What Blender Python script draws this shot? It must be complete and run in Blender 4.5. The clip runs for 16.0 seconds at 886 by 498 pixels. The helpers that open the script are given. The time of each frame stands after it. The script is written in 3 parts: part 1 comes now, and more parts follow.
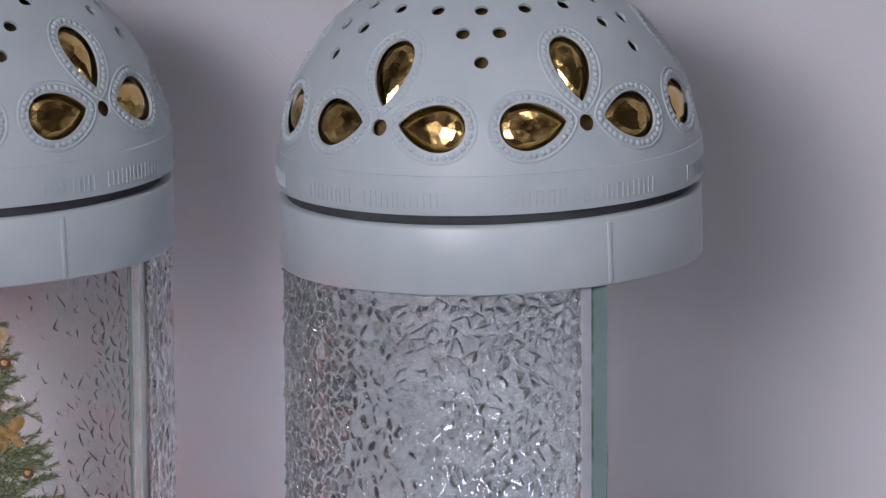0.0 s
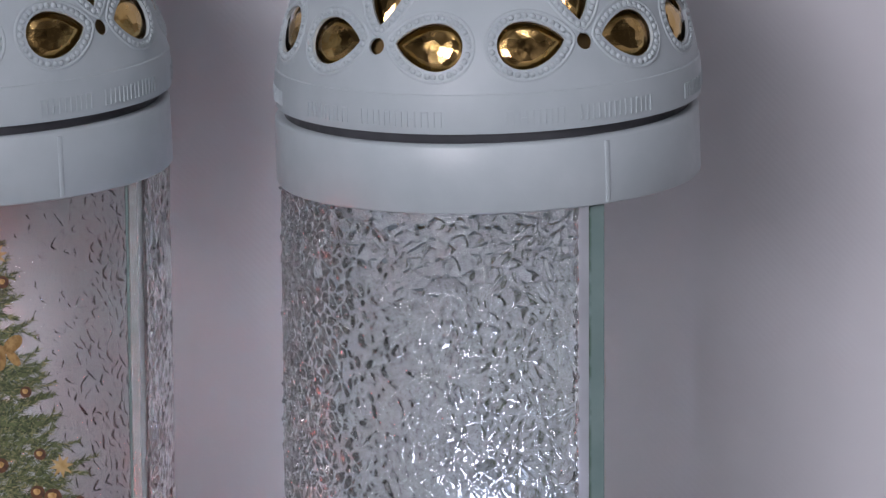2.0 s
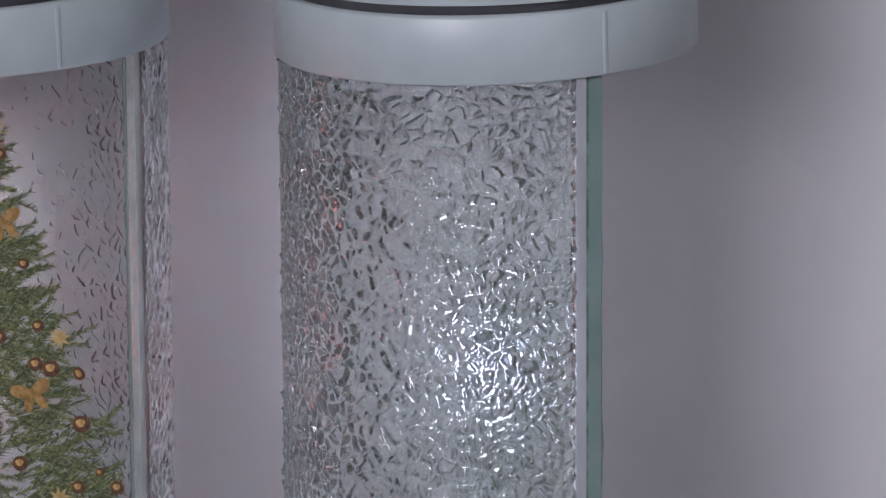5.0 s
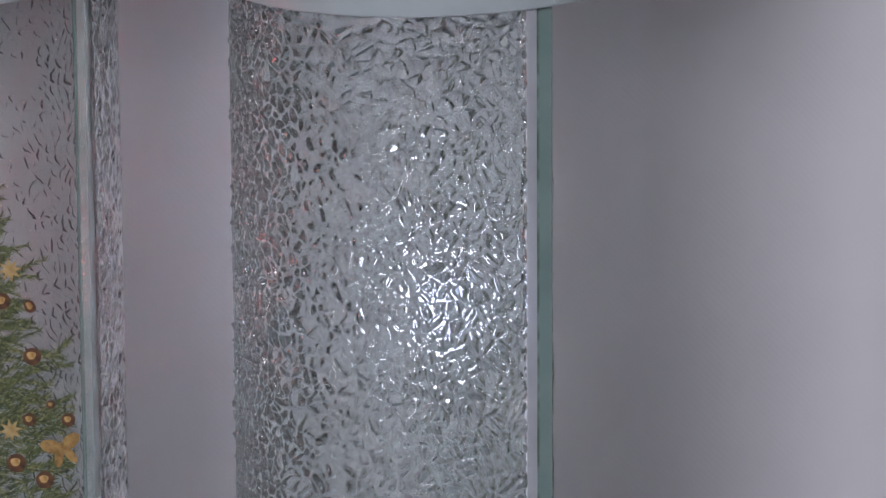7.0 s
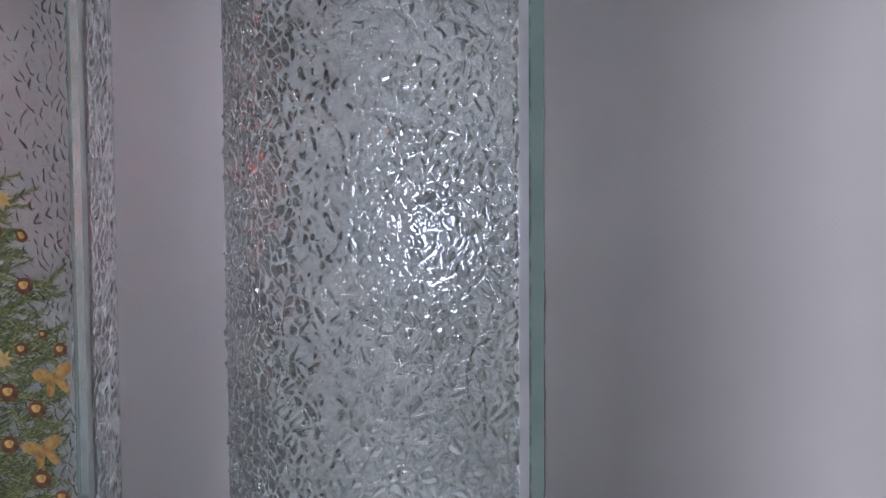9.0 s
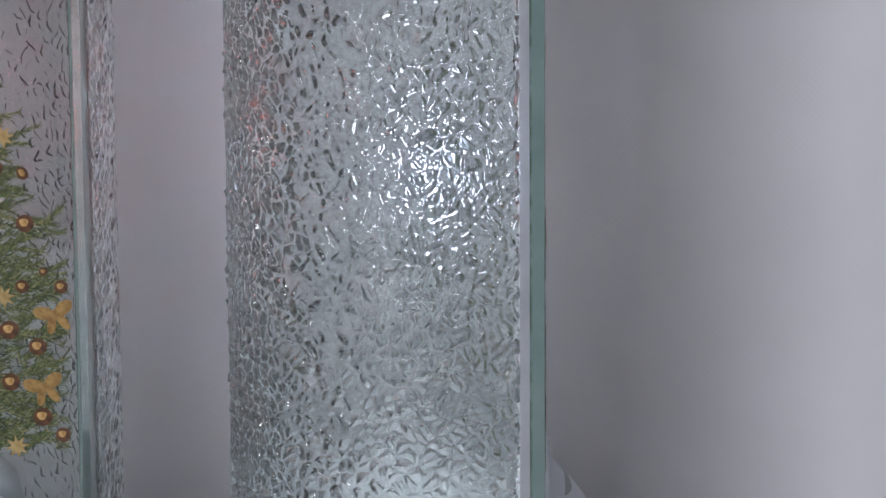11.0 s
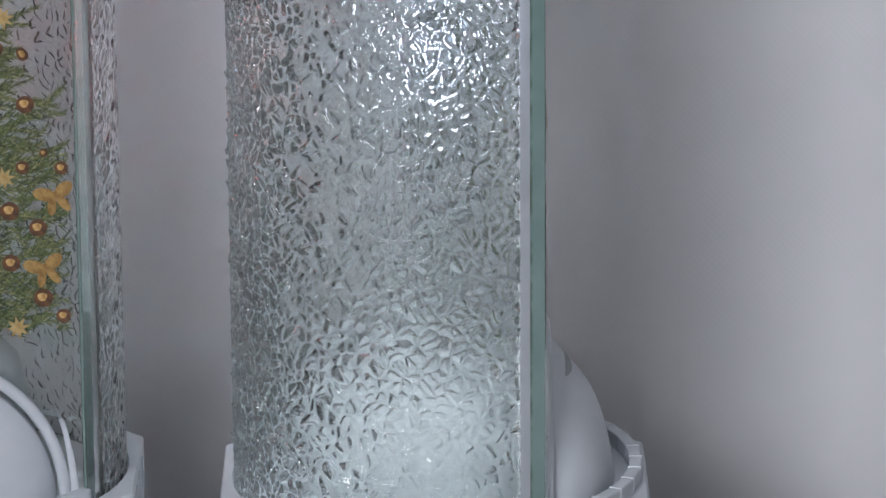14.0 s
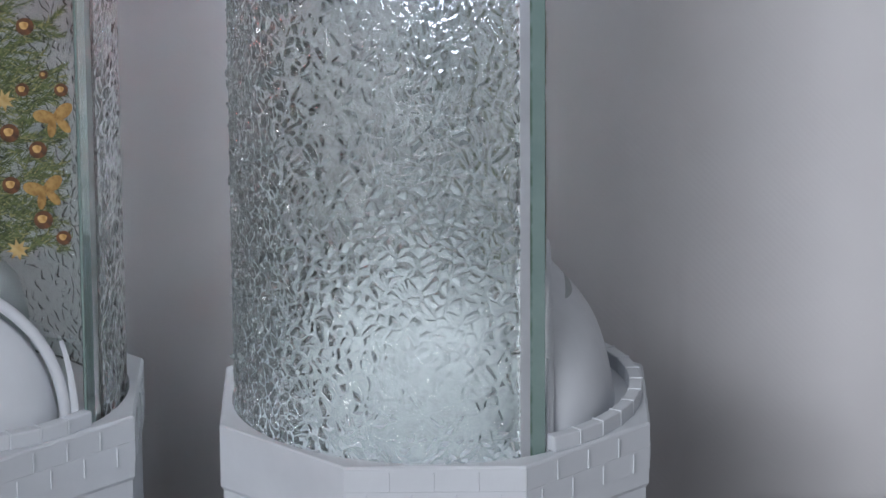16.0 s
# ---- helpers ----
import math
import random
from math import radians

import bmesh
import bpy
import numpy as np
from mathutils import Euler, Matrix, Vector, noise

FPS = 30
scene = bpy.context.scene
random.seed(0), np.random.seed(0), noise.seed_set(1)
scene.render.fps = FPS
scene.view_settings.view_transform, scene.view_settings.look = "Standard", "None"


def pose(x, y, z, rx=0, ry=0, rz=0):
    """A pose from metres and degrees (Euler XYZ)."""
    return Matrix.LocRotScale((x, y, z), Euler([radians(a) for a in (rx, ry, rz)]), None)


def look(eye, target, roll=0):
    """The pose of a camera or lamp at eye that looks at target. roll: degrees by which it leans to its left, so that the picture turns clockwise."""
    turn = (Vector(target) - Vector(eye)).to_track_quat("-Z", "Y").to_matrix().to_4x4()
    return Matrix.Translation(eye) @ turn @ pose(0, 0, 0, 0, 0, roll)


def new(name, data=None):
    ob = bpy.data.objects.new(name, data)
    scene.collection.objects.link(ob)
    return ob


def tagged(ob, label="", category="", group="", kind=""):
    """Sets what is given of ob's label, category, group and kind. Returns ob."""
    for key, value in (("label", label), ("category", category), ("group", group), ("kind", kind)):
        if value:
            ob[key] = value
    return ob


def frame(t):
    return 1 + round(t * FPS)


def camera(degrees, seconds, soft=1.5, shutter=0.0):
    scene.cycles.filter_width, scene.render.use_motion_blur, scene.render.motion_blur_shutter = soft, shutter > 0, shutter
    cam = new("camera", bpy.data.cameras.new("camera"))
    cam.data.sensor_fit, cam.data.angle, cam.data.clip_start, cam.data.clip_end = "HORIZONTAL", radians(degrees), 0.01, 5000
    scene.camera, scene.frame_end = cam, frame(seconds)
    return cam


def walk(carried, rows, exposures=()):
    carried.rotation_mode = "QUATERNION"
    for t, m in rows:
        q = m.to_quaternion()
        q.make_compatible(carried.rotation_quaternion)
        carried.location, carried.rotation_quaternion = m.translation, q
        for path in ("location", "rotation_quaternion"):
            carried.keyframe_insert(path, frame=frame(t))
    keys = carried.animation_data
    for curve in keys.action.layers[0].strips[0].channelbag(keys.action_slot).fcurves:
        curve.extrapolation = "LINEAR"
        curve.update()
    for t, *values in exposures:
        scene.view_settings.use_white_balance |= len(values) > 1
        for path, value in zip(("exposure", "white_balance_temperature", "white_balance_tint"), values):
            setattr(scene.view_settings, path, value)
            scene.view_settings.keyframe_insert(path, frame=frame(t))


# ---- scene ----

from mathutils.geometry import delaunay_2d_cdt

# ------------------------------------------------------------------ camera
# A tripod head that tilts slowly down and once pans a little to the right.
cam = camera(10.0, 16.0, soft=1.4)
FOCAL = 8961.0
EYE = (0.0, -1.645, 0.650)
PITCH, YAW, ROLL = -10.9, 0.49, 0.35
SHIFTS = [  # seconds, drift across, drift down (both in 1/8961 rad)
    (0.0, 0, 0), (0.5, -1, -36), (1.0, -2, -75), (1.5, -3, -107), (2.0, -4.5, -144), (2.5, -5, -176),
    (3.0, -5, -222), (3.5, -6, -260), (4.0, -5.5, -295), (5.2, -10, -388), (6.3, -15, -475), (6.5, -20, -484),
    (6.6, -35, -487), (6.7, -51, -489), (6.8, -77, -491), (6.9, -91, -492), (7.0, -96, -493), (7.2, -102, -501),
    (7.5, -107, -519), (8.0, -109, -557), (8.5, -110, -589), (9.0, -110.5, -618), (10.2, -110, -686),
    (11.5, -109.5, -761), (12.0, -110, -801), (12.5, -109.5, -843), (13.0, -109.5, -878), (13.5, -109.5, -909),
    (14.0, -109, -939), (14.5, -108.5, -976), (15.0, -108, -1008), (15.5, -107.5, -1037), (16.0, -109, -1077),
]
walk(cam, [(t, pose(*EYE, 90 + PITCH + math.degrees(dy / FOCAL), ROLL, YAW + math.degrees(dx / FOCAL) / 0.97))
           for t, dx, dy in SHIFTS],
     [(0.0, -0.08, 6500, 16), (4.0, -0.22, 6500, 16), (7.0, -0.30, 6500, 13), (9.2, -0.27, 6500, 13), (11.5, -0.05, 6500, 8),
      (16.0, -0.02, 6500, 6)])

# ------------------------------------------------------------------ light
world = bpy.data.worlds.new("world")
scene.world = world
world.use_nodes = True
world.node_tree.nodes["Background"].inputs[0].default_value = (0.55, 0.6, 0.7, 1)
world.node_tree.nodes["Background"].inputs[1].default_value = 0.05


def area(name, place, target, sx, sy, watts, colour):
    lamp = bpy.data.lights.new(name, "AREA")
    lamp.shape, lamp.size, lamp.size_y, lamp.energy, lamp.color = "RECTANGLE", sx, sy, watts, colour
    ob = new(name, lamp)
    ob.matrix_world = look(place, target)
    return ob


area("ceiling_tube_light", (0.30, -1.10, 2.38), (0.30, -1.10, 0), 1.2, 0.10, 10.5, (0.92, 0.93, 1.0))
# unseen key light, added to fit the shadows; size and cone set softness and falloff
key = area("front_left_key", (-0.85, -2.75, 1.20), (0.42, 0.0, 0.20), 1.25, 0.60, 4.9, (0.92, 0.92, 1.0))
key.data.spread = radians(40)
# added out of view: small bright source for glints in the glass, fill from the right
area("glint_fill", (1.2, -2.3, 1.0), (0.2, 0, 0.2), 0.16, 0.22, 3.6, (0.95, 0.92, 1.0))

# ------------------------------------------------------------------ materials


class Nodes:
    """A small wrapper that builds one procedural material."""

    def __init__(self, name):
        self.mat = bpy.data.materials.new(name)
        self.mat.use_nodes = True
        self.tree = self.mat.node_tree
        self.bsdf = self.tree.nodes["Principled BSDF"]
        self.tex = None

    def node(self, kind, **values):
        n = self.tree.nodes.new(kind)
        for key, v in values.items():
            n.inputs[key.replace("_", " ")].default_value = v
        return n

    def link(self, a, b):
        self.tree.links.new(a, b)

    def coords(self):
        if self.tex is None:
            self.tex = self.tree.nodes.new("ShaderNodeTexCoord").outputs["Object"]
        return self.tex

    def noise(self, scale, detail=3.0, rough=0.55):
        n = self.node("ShaderNodeTexNoise", Scale=scale, Detail=detail, Roughness=rough)
        self.link(self.coords(), n.inputs["Vector"])
        return n.outputs["Fac"]

    def ramp(self, fac, stops):
        n = self.tree.nodes.new("ShaderNodeValToRGB")
        while len(n.color_ramp.elements) < len(stops):
            n.color_ramp.elements.new(0.5)
        for e, (p, c) in zip(n.color_ramp.elements, stops):
            e.position, e.color = p, (*c, 1)
        self.link(fac, n.inputs[0])
        return n.outputs[0]

    def bump(self, fac, strength, distance):
        n = self.node("ShaderNodeBump", Strength=strength, Distance=distance)
        self.link(fac, n.inputs["Height"])
        prior = self.bsdf.inputs["Normal"]
        if prior.is_linked:
            self.link(prior.links[0].from_socket, n.inputs["Normal"])
        self.link(n.outputs[0], prior)

    def set(self, **values):
        for key, v in values.items():
            self.bsdf.inputs[key.replace("_", " ")].default_value = v
        return self


def plastic(name, low, high, rough, relief=0.00006):
    m = Nodes(name)
    m.link(m.ramp(m.noise(38, 4), [(0.3, low), (0.7, high)]), m.bsdf.inputs["Base Color"])
    m.link(m.ramp(m.noise(210, 3), [(0.3, (rough - 0.07,) * 3), (0.75, (rough + 0.1,) * 3)]), m.bsdf.inputs["Roughness"])
    m.bump(m.noise(900, 2), 0.35, relief)
    m.bump(m.noise(60, 3), 0.4, relief * 6)
    m.set(Specular_IOR_Level=0.45)
    return m.mat


LID_PLASTIC = plastic("pale grey moulded plastic", (0.375, 0.430, 0.450), (0.430, 0.487, 0.507), 0.42)
COLLAR_PLASTIC = plastic("pale grey smooth plastic", (0.385, 0.440, 0.460), (0.440, 0.497, 0.517), 0.36)
BASE_PLASTIC = plastic("white painted cast plastic", (0.50, 0.53, 0.575), (0.57, 0.60, 0.645), 0.5, 0.0001)
NECK_PLASTIC = plastic("dark grey plastic ring", (0.05, 0.05, 0.055), (0.09, 0.09, 0.1), 0.45)
HOLDER_PLASTIC = plastic("milky white plastic", (0.25, 0.28, 0.295), (0.31, 0.345, 0.36), 0.5)

m = Nodes("gold mirror foil")
m.link(m.ramp(m.noise(130, 4), [(0.3, (0.58, 0.36, 0.12)), (0.7, (0.85, 0.58, 0.24))]), m.bsdf.inputs["Base Color"])
m.set(Metallic=1.0)
m.link(m.ramp(m.noise(300, 3), [(0.35, (0.12,) * 3), (0.75, (0.32,) * 3)]), m.bsdf.inputs["Roughness"])
m.bump(m.noise(620, 3, 0.65), 0.5, 0.00012)
GOLD = m.mat
m = Nodes("dull gold plastic")
m.link(m.ramp(m.noise(120, 3), [(0.3, (0.24, 0.15, 0.06)), (0.7, (0.34, 0.23, 0.10))]), m.bsdf.inputs["Base Color"])
m.set(Metallic=0.7, Roughness=0.4)
m.bump(m.noise(500, 2), 0.3, 0.0001)
LINER = m.mat


def glass(name, colour, rough, fine=0.0):
    m = Nodes(name)
    m.set(Base_Color=(*colour, 1), Roughness=rough, IOR=1.5, Transmission_Weight=1.0)
    if fine:
        m.bump(m.noise(700, 3), 0.4, fine)
    return m.mat


def crackle_glass(bloom):
    """Pressed glass: clear, with sharp cell edges; a thin diffuse bloom stands in for scattered light."""
    m = Nodes("clear crackle glass")
    m.set(Base_Color=(0.955, 0.991, 0.987, 1), Roughness=0.01, IOR=1.5, Transmission_Weight=1.0)
    m.bump(m.noise(800, 2), 0.25, 0.00004)
    haze = m.node("ShaderNodeBsdfDiffuse", Color=(0.62, 0.70, 0.69, 1))
    through_haze = m.node("ShaderNodeBsdfTranslucent", Color=(0.66, 0.74, 0.73, 1))
    both = m.tree.nodes.new("ShaderNodeMixShader")
    m.link(haze.outputs[0], both.inputs[1])
    m.link(through_haze.outputs[0], both.inputs[2])
    mix = m.tree.nodes.new("ShaderNodeMixShader")
    m.link(m.ramp(m.noise(150, 3), [(0.3, (0.25 * bloom,) * 3), (0.7, (bloom,) * 3)]), mix.inputs[0])
    m.link(m.bsdf.outputs[0], mix.inputs[1])
    m.link(both.outputs[0], mix.inputs[2])
    m.link(mix.outputs[0], m.tree.nodes["Material Output"].inputs["Surface"])
    return m.mat


# the second has more bloom, which brightens the left lantern's glass
CRACKLE, BRIGHTER_CRACKLE = crackle_glass(0.03), crackle_glass(0.08)
PANE = glass("clear float glass", (0.93, 0.975, 0.965), 0.0)
PANE_RIM = 0.0319
m = Nodes("green cut glass edge")
m.link(m.ramp(m.noise(55, 4), [(0.3, (0.19, 0.275, 0.262)), (0.7, (0.25, 0.34, 0.325))]), m.bsdf.inputs["Base Color"])
sep = m.tree.nodes.new("ShaderNodeSeparateXYZ")
m.link(m.coords(), sep.inputs[0])
rim = m.node("ShaderNodeMapRange", From_Min=PANE_RIM, From_Max=PANE_RIM + 0.0011, To_Min=1.0, To_Max=0.0)
m.link(sep.outputs[0], rim.inputs["Value"])
streak = m.node("ShaderNodeMath")
streak.operation = "MULTIPLY"
m.link(rim.outputs[0], streak.inputs[0])
m.link(m.ramp(m.noise(120, 3), [(0.42, (0,) * 3), (0.55, (1,) * 3)]), streak.inputs[1])
blend = m.tree.nodes.new("ShaderNodeMixRGB")
blend.inputs[2].default_value = (0.035, 0.085, 0.03, 1)
m.link(streak.outputs[0], blend.inputs[0])
m.link(m.bsdf.inputs["Base Color"].links[0].from_socket, blend.inputs[1])
m.link(blend.outputs[0], m.bsdf.inputs["Base Color"])
m.set(Roughness=0.12, Transmission_Weight=0.35, IOR=1.5)
EDGE = m.mat
# pale tone stands in for the backdrop seen through clear glass
m = Nodes("pale clear glass strip")
m.link(m.ramp(m.noise(90, 3), [(0.3, (0.40, 0.42, 0.45)), (0.7, (0.48, 0.50, 0.53))]), m.bsdf.inputs["Base Color"])
m.set(Roughness=0.75, Transmission_Weight=0.4, Specular_IOR_Level=0.15)
CLEAR_STRIP = m.mat
m = Nodes("green tinted glass joint")
m.link(m.ramp(m.noise(90, 3), [(0.3, (0.62, 0.76, 0.73)), (0.7, (0.76, 0.88, 0.85))]), m.bsdf.inputs["Base Color"])
m.set(Roughness=0.12, Transmission_Weight=0.93, IOR=1.4)
GREEN_JOINT = m.mat


def island_print(name, stops, rough=0.5):
    m = Nodes(name)
    geo = m.tree.nodes.new("ShaderNodeNewGeometry")
    m.link(m.ramp(geo.outputs["Random Per Island"], stops), m.bsdf.inputs["Base Color"])
    m.set(Roughness=rough)
    return m.mat


NEEDLE = island_print("printed fir green", [(0.0, (0.018, 0.028, 0.010)), (0.4, (0.055, 0.080, 0.026)),
                                            (0.8, (0.13, 0.16, 0.06)), (1.0, (0.30, 0.28, 0.13))])


def two_tone(name, low, high, scale, rough=0.45):
    m = Nodes(name)
    m.link(m.ramp(m.noise(scale, 3), [(0.35, low), (0.65, high)]), m.bsdf.inputs["Base Color"])
    m.set(Roughness=rough)
    return m.mat


BAUBLE_RIM = two_tone("printed dark bronze", (0.035, 0.014, 0.007), (0.15, 0.06, 0.022), 260)
BAUBLE_CORE = two_tone("printed gold", (0.34, 0.18, 0.05), (0.66, 0.44, 0.18), 420)
BOW_PRINT = two_tone("printed amber ribbon", (0.20, 0.105, 0.025), (0.40, 0.25, 0.085), 420)
STAR_PRINT = two_tone("printed pale gold", (0.34, 0.22, 0.07), (0.5, 0.37, 0.17), 300)


def emitter(name, colour, strength):
    m = Nodes(name)
    m.set(Base_Color=(*colour, 1), Emission_Color=(*colour, 1), Emission_Strength=strength)
    return m.mat


WHITE_LED = emitter("cold white led", (0.62, 0.69, 1.0), 75)
RED_LED = emitter("red led", (1.0, 0.08, 0.05), 140)

m = Nodes("pale display fabric")
m.link(m.ramp(m.noise(7, 4), [(0.3, (0.465, 0.465, 0.485)), (0.7, (0.54, 0.54, 0.56))]), m.bsdf.inputs["Base Color"])
m.set(Roughness=0.62, Sheen_Weight=0.1)
mp = m.node("ShaderNodeMapping", Rotation=(0, radians(45), 0))
m.link(m.coords(), mp.inputs["Vector"])
ch = m.node("ShaderNodeTexVoronoi", Scale=520, Randomness=0.0)
m.link(mp.outputs[0], ch.inputs["Vector"])
m.bump(ch.outputs["Distance"], 0.14, 0.0004)
m.bump(m.noise(25, 3), 0.35, 0.002)
FABRIC = m.mat
WALL = two_tone("painted wall", (0.13, 0.125, 0.12), (0.17, 0.165, 0.16), 3, 0.8)
CEILING = two_tone("ceiling paint", (0.7, 0.7, 0.69), (0.76, 0.76, 0.75), 3, 0.85)
FLOOR = two_tone("worn grey floor", (0.10, 0.095, 0.09), (0.17, 0.16, 0.15), 6, 0.5)
TABLE = two_tone("white table laminate", (0.62, 0.62, 0.63), (0.7, 0.7, 0.71), 20, 0.35)

# ------------------------------------------------------------------ mesh helpers
MESHES = {}


def mesh_from(name, verts, faces, material, smooth=True):
    me = bpy.data.meshes.new(name)
    me.from_pydata([tuple(v) for v in verts], [], faces)
    me.materials.append(material)
    me.polygons.foreach_set("use_smooth", [smooth] * len(me.polygons))
    me.update()
    return me


def from_bm(name, bm, material, smooth=True):
    me = bpy.data.meshes.new(name)
    bmesh.ops.recalc_face_normals(bm, faces=bm.faces[:])
    bm.to_mesh(me)
    bm.free()
    me.materials.append(material)
    me.polygons.foreach_set("use_smooth", [smooth] * len(me.polygons))
    me.update()
    return me


def put(name, me, parent=None, m=None, label=""):
    ob = new(name, me)
    if parent is not None:
        ob.parent = parent
    if m is not None:
        ob.matrix_basis = m
    if label:
        tagged(ob, label)
    return ob


def once(key, build):
    if key not in MESHES:
        MESHES[key] = build()
    return MESHES[key]


def lathe(name, profile, material, seg=192, closed=False, smooth=True):
    """A body of revolution from (radius, height) pairs."""
    verts, faces, n = [], [], len(profile)
    for i in range(seg):
        a = 2 * math.pi * i / seg
        verts += [(r * math.sin(a), -r * math.cos(a), z) for r, z in profile]
    for i in range(seg):
        j = (i + 1) % seg
        for k in range(n if closed else n - 1):
            l = (k + 1) % n
            faces.append((i * n + k, j * n + k, j * n + l, i * n + l))
    return mesh_from(name, verts, faces, material, smooth)


def box_bm(x0, x1, y0, y1, z0, z1, bevel=0.0):
    bm = bmesh.new()
    bmesh.ops.create_cube(bm, size=1)
    for v in bm.verts:
        v.co = Vector(((x0 + x1) / 2 + v.co.x * (x1 - x0), (y0 + y1) / 2 + v.co.y * (y1 - y0),
                       (z0 + z1) / 2 + v.co.z * (z1 - z0)))
    if bevel:
        bmesh.ops.bevel(bm, geom=bm.edges[:], offset=bevel, segments=2, affect="EDGES", profile=0.6)
    return bm


def tube(name, points, radius, material, ring=8):
    """A round bar along points; radius may be a function of the share of the way."""
    verts, faces, n = [], [], len(points)
    points = [Vector(p) for p in points]
    for i, p in enumerate(points):
        way = (points[min(i + 1, n - 1)] - points[max(i - 1, 0)]).normalized()
        side = way.cross(Vector((1, 0, 0.01)))
        side = side.normalized() if side.length > 1e-6 else Vector((0, 1, 0))
        other = way.cross(side)
        r = radius(i / (n - 1)) if callable(radius) else radius
        verts += [p + r * (math.cos(2 * math.pi * k / ring) * side + math.sin(2 * math.pi * k / ring) * other) for k in range(ring)]
    for i in range(n - 1):
        for k in range(ring):
            l = (k + 1) % ring
            faces.append((i * ring + k, i * ring + l, (i + 1) * ring + l, (i + 1) * ring + k))
    faces.append(tuple(range(ring)))
    faces.append(tuple(range((n - 1) * ring, n * ring))[::-1])
    return mesh_from(name, verts, faces, material)


# ------------------------------------------------------------------ sizes of a lantern
BASE_TOP = 0.070      # top of the castle-like base
COLLAR_LOW, COLLAR_TOP = 0.3316, 0.354
GLASS_R, GLASS_T = 0.0685, 0.0035
SHEET_END = 24.6      # degrees from the front where the crackle sheet ends
PANE_X0, PANE_X1, PANE_HALF = 0.0320, 0.0368, 0.0575


# ------------------------------------------------------------------ crackle glass
def crackle_height(u, v, cell, seed):
    """Relief of pressed glass: level ridges round many-sided pits with plane walls, height in cell units."""
    rng = np.random.default_rng(seed)
    nu, nv = int(u.max() / cell) + 5, int(v.max() / cell) + 5
    sx, sy = rng.uniform(0.02, 0.98, (nu, nv)), rng.uniform(0.02, 0.98, (nu, nv))
    tx, ty = rng.normal(0, 0.16, (nu, nv)), rng.normal(0, 0.16, (nu, nv))
    steep = rng.uniform(0.25, 1.15, (nu, nv))
    deep = rng.uniform(0.06, 0.34, (nu, nv))
    ridge = rng.uniform(0.01, 0.12, (nu, nv))
    pu, pv = u / cell + 1, v / cell + 1
    iu, iv = np.floor(pu).astype(int), np.floor(pv).astype(int)
    near = np.full(u.shape, 1e9)
    hx, hy = np.zeros(u.shape), np.zeros(u.shape)
    ha, hb = np.zeros(u.shape, int), np.zeros(u.shape, int)
    around = [(i, j) for i in (-2, -1, 0, 1, 2) for j in (-2, -1, 0, 1, 2)]
    for di, dj in around:
        a, b = np.clip(iu + di, 0, nu - 1), np.clip(iv + dj, 0, nv - 1)
        x, y = iu + di + sx[a, b], iv + dj + sy[a, b]
        d = np.hypot(pu - x, pv - y)
        closer = d < near
        near = np.where(closer, d, near)
        hx, hy, ha, hb = np.where(closer, x, hx), np.where(closer, y, hy), np.where(closer, a, ha), np.where(closer, b, hb)
    # distance to the nearest side of the own cell
    side = np.full(u.shape, 1e9)
    for di, dj in around:
        a, b = np.clip(iu + di, 0, nu - 1), np.clip(iv + dj, 0, nv - 1)
        ex, ey = iu + di + sx[a, b] - hx, iv + dj + sy[a, b] - hy
        l = np.hypot(ex, ey)
        own = l < 1e-6
        l = np.where(own, 1.0, l)
        d = l / 2 - ((pu - hx) * ex + (pv - hy) * ey) / l
        side = np.minimum(side, np.where(own, 1e9, d))
    wall = np.clip(side - ridge[ha, hb], 0, None)
    tilt = tx[ha, hb] * (pu - hx) + ty[ha, hb] * (pv - hy)
    return tilt * np.clip(wall / 0.12, 0, 1) - np.minimum(wall * steep[ha, hb], deep[ha, hb])


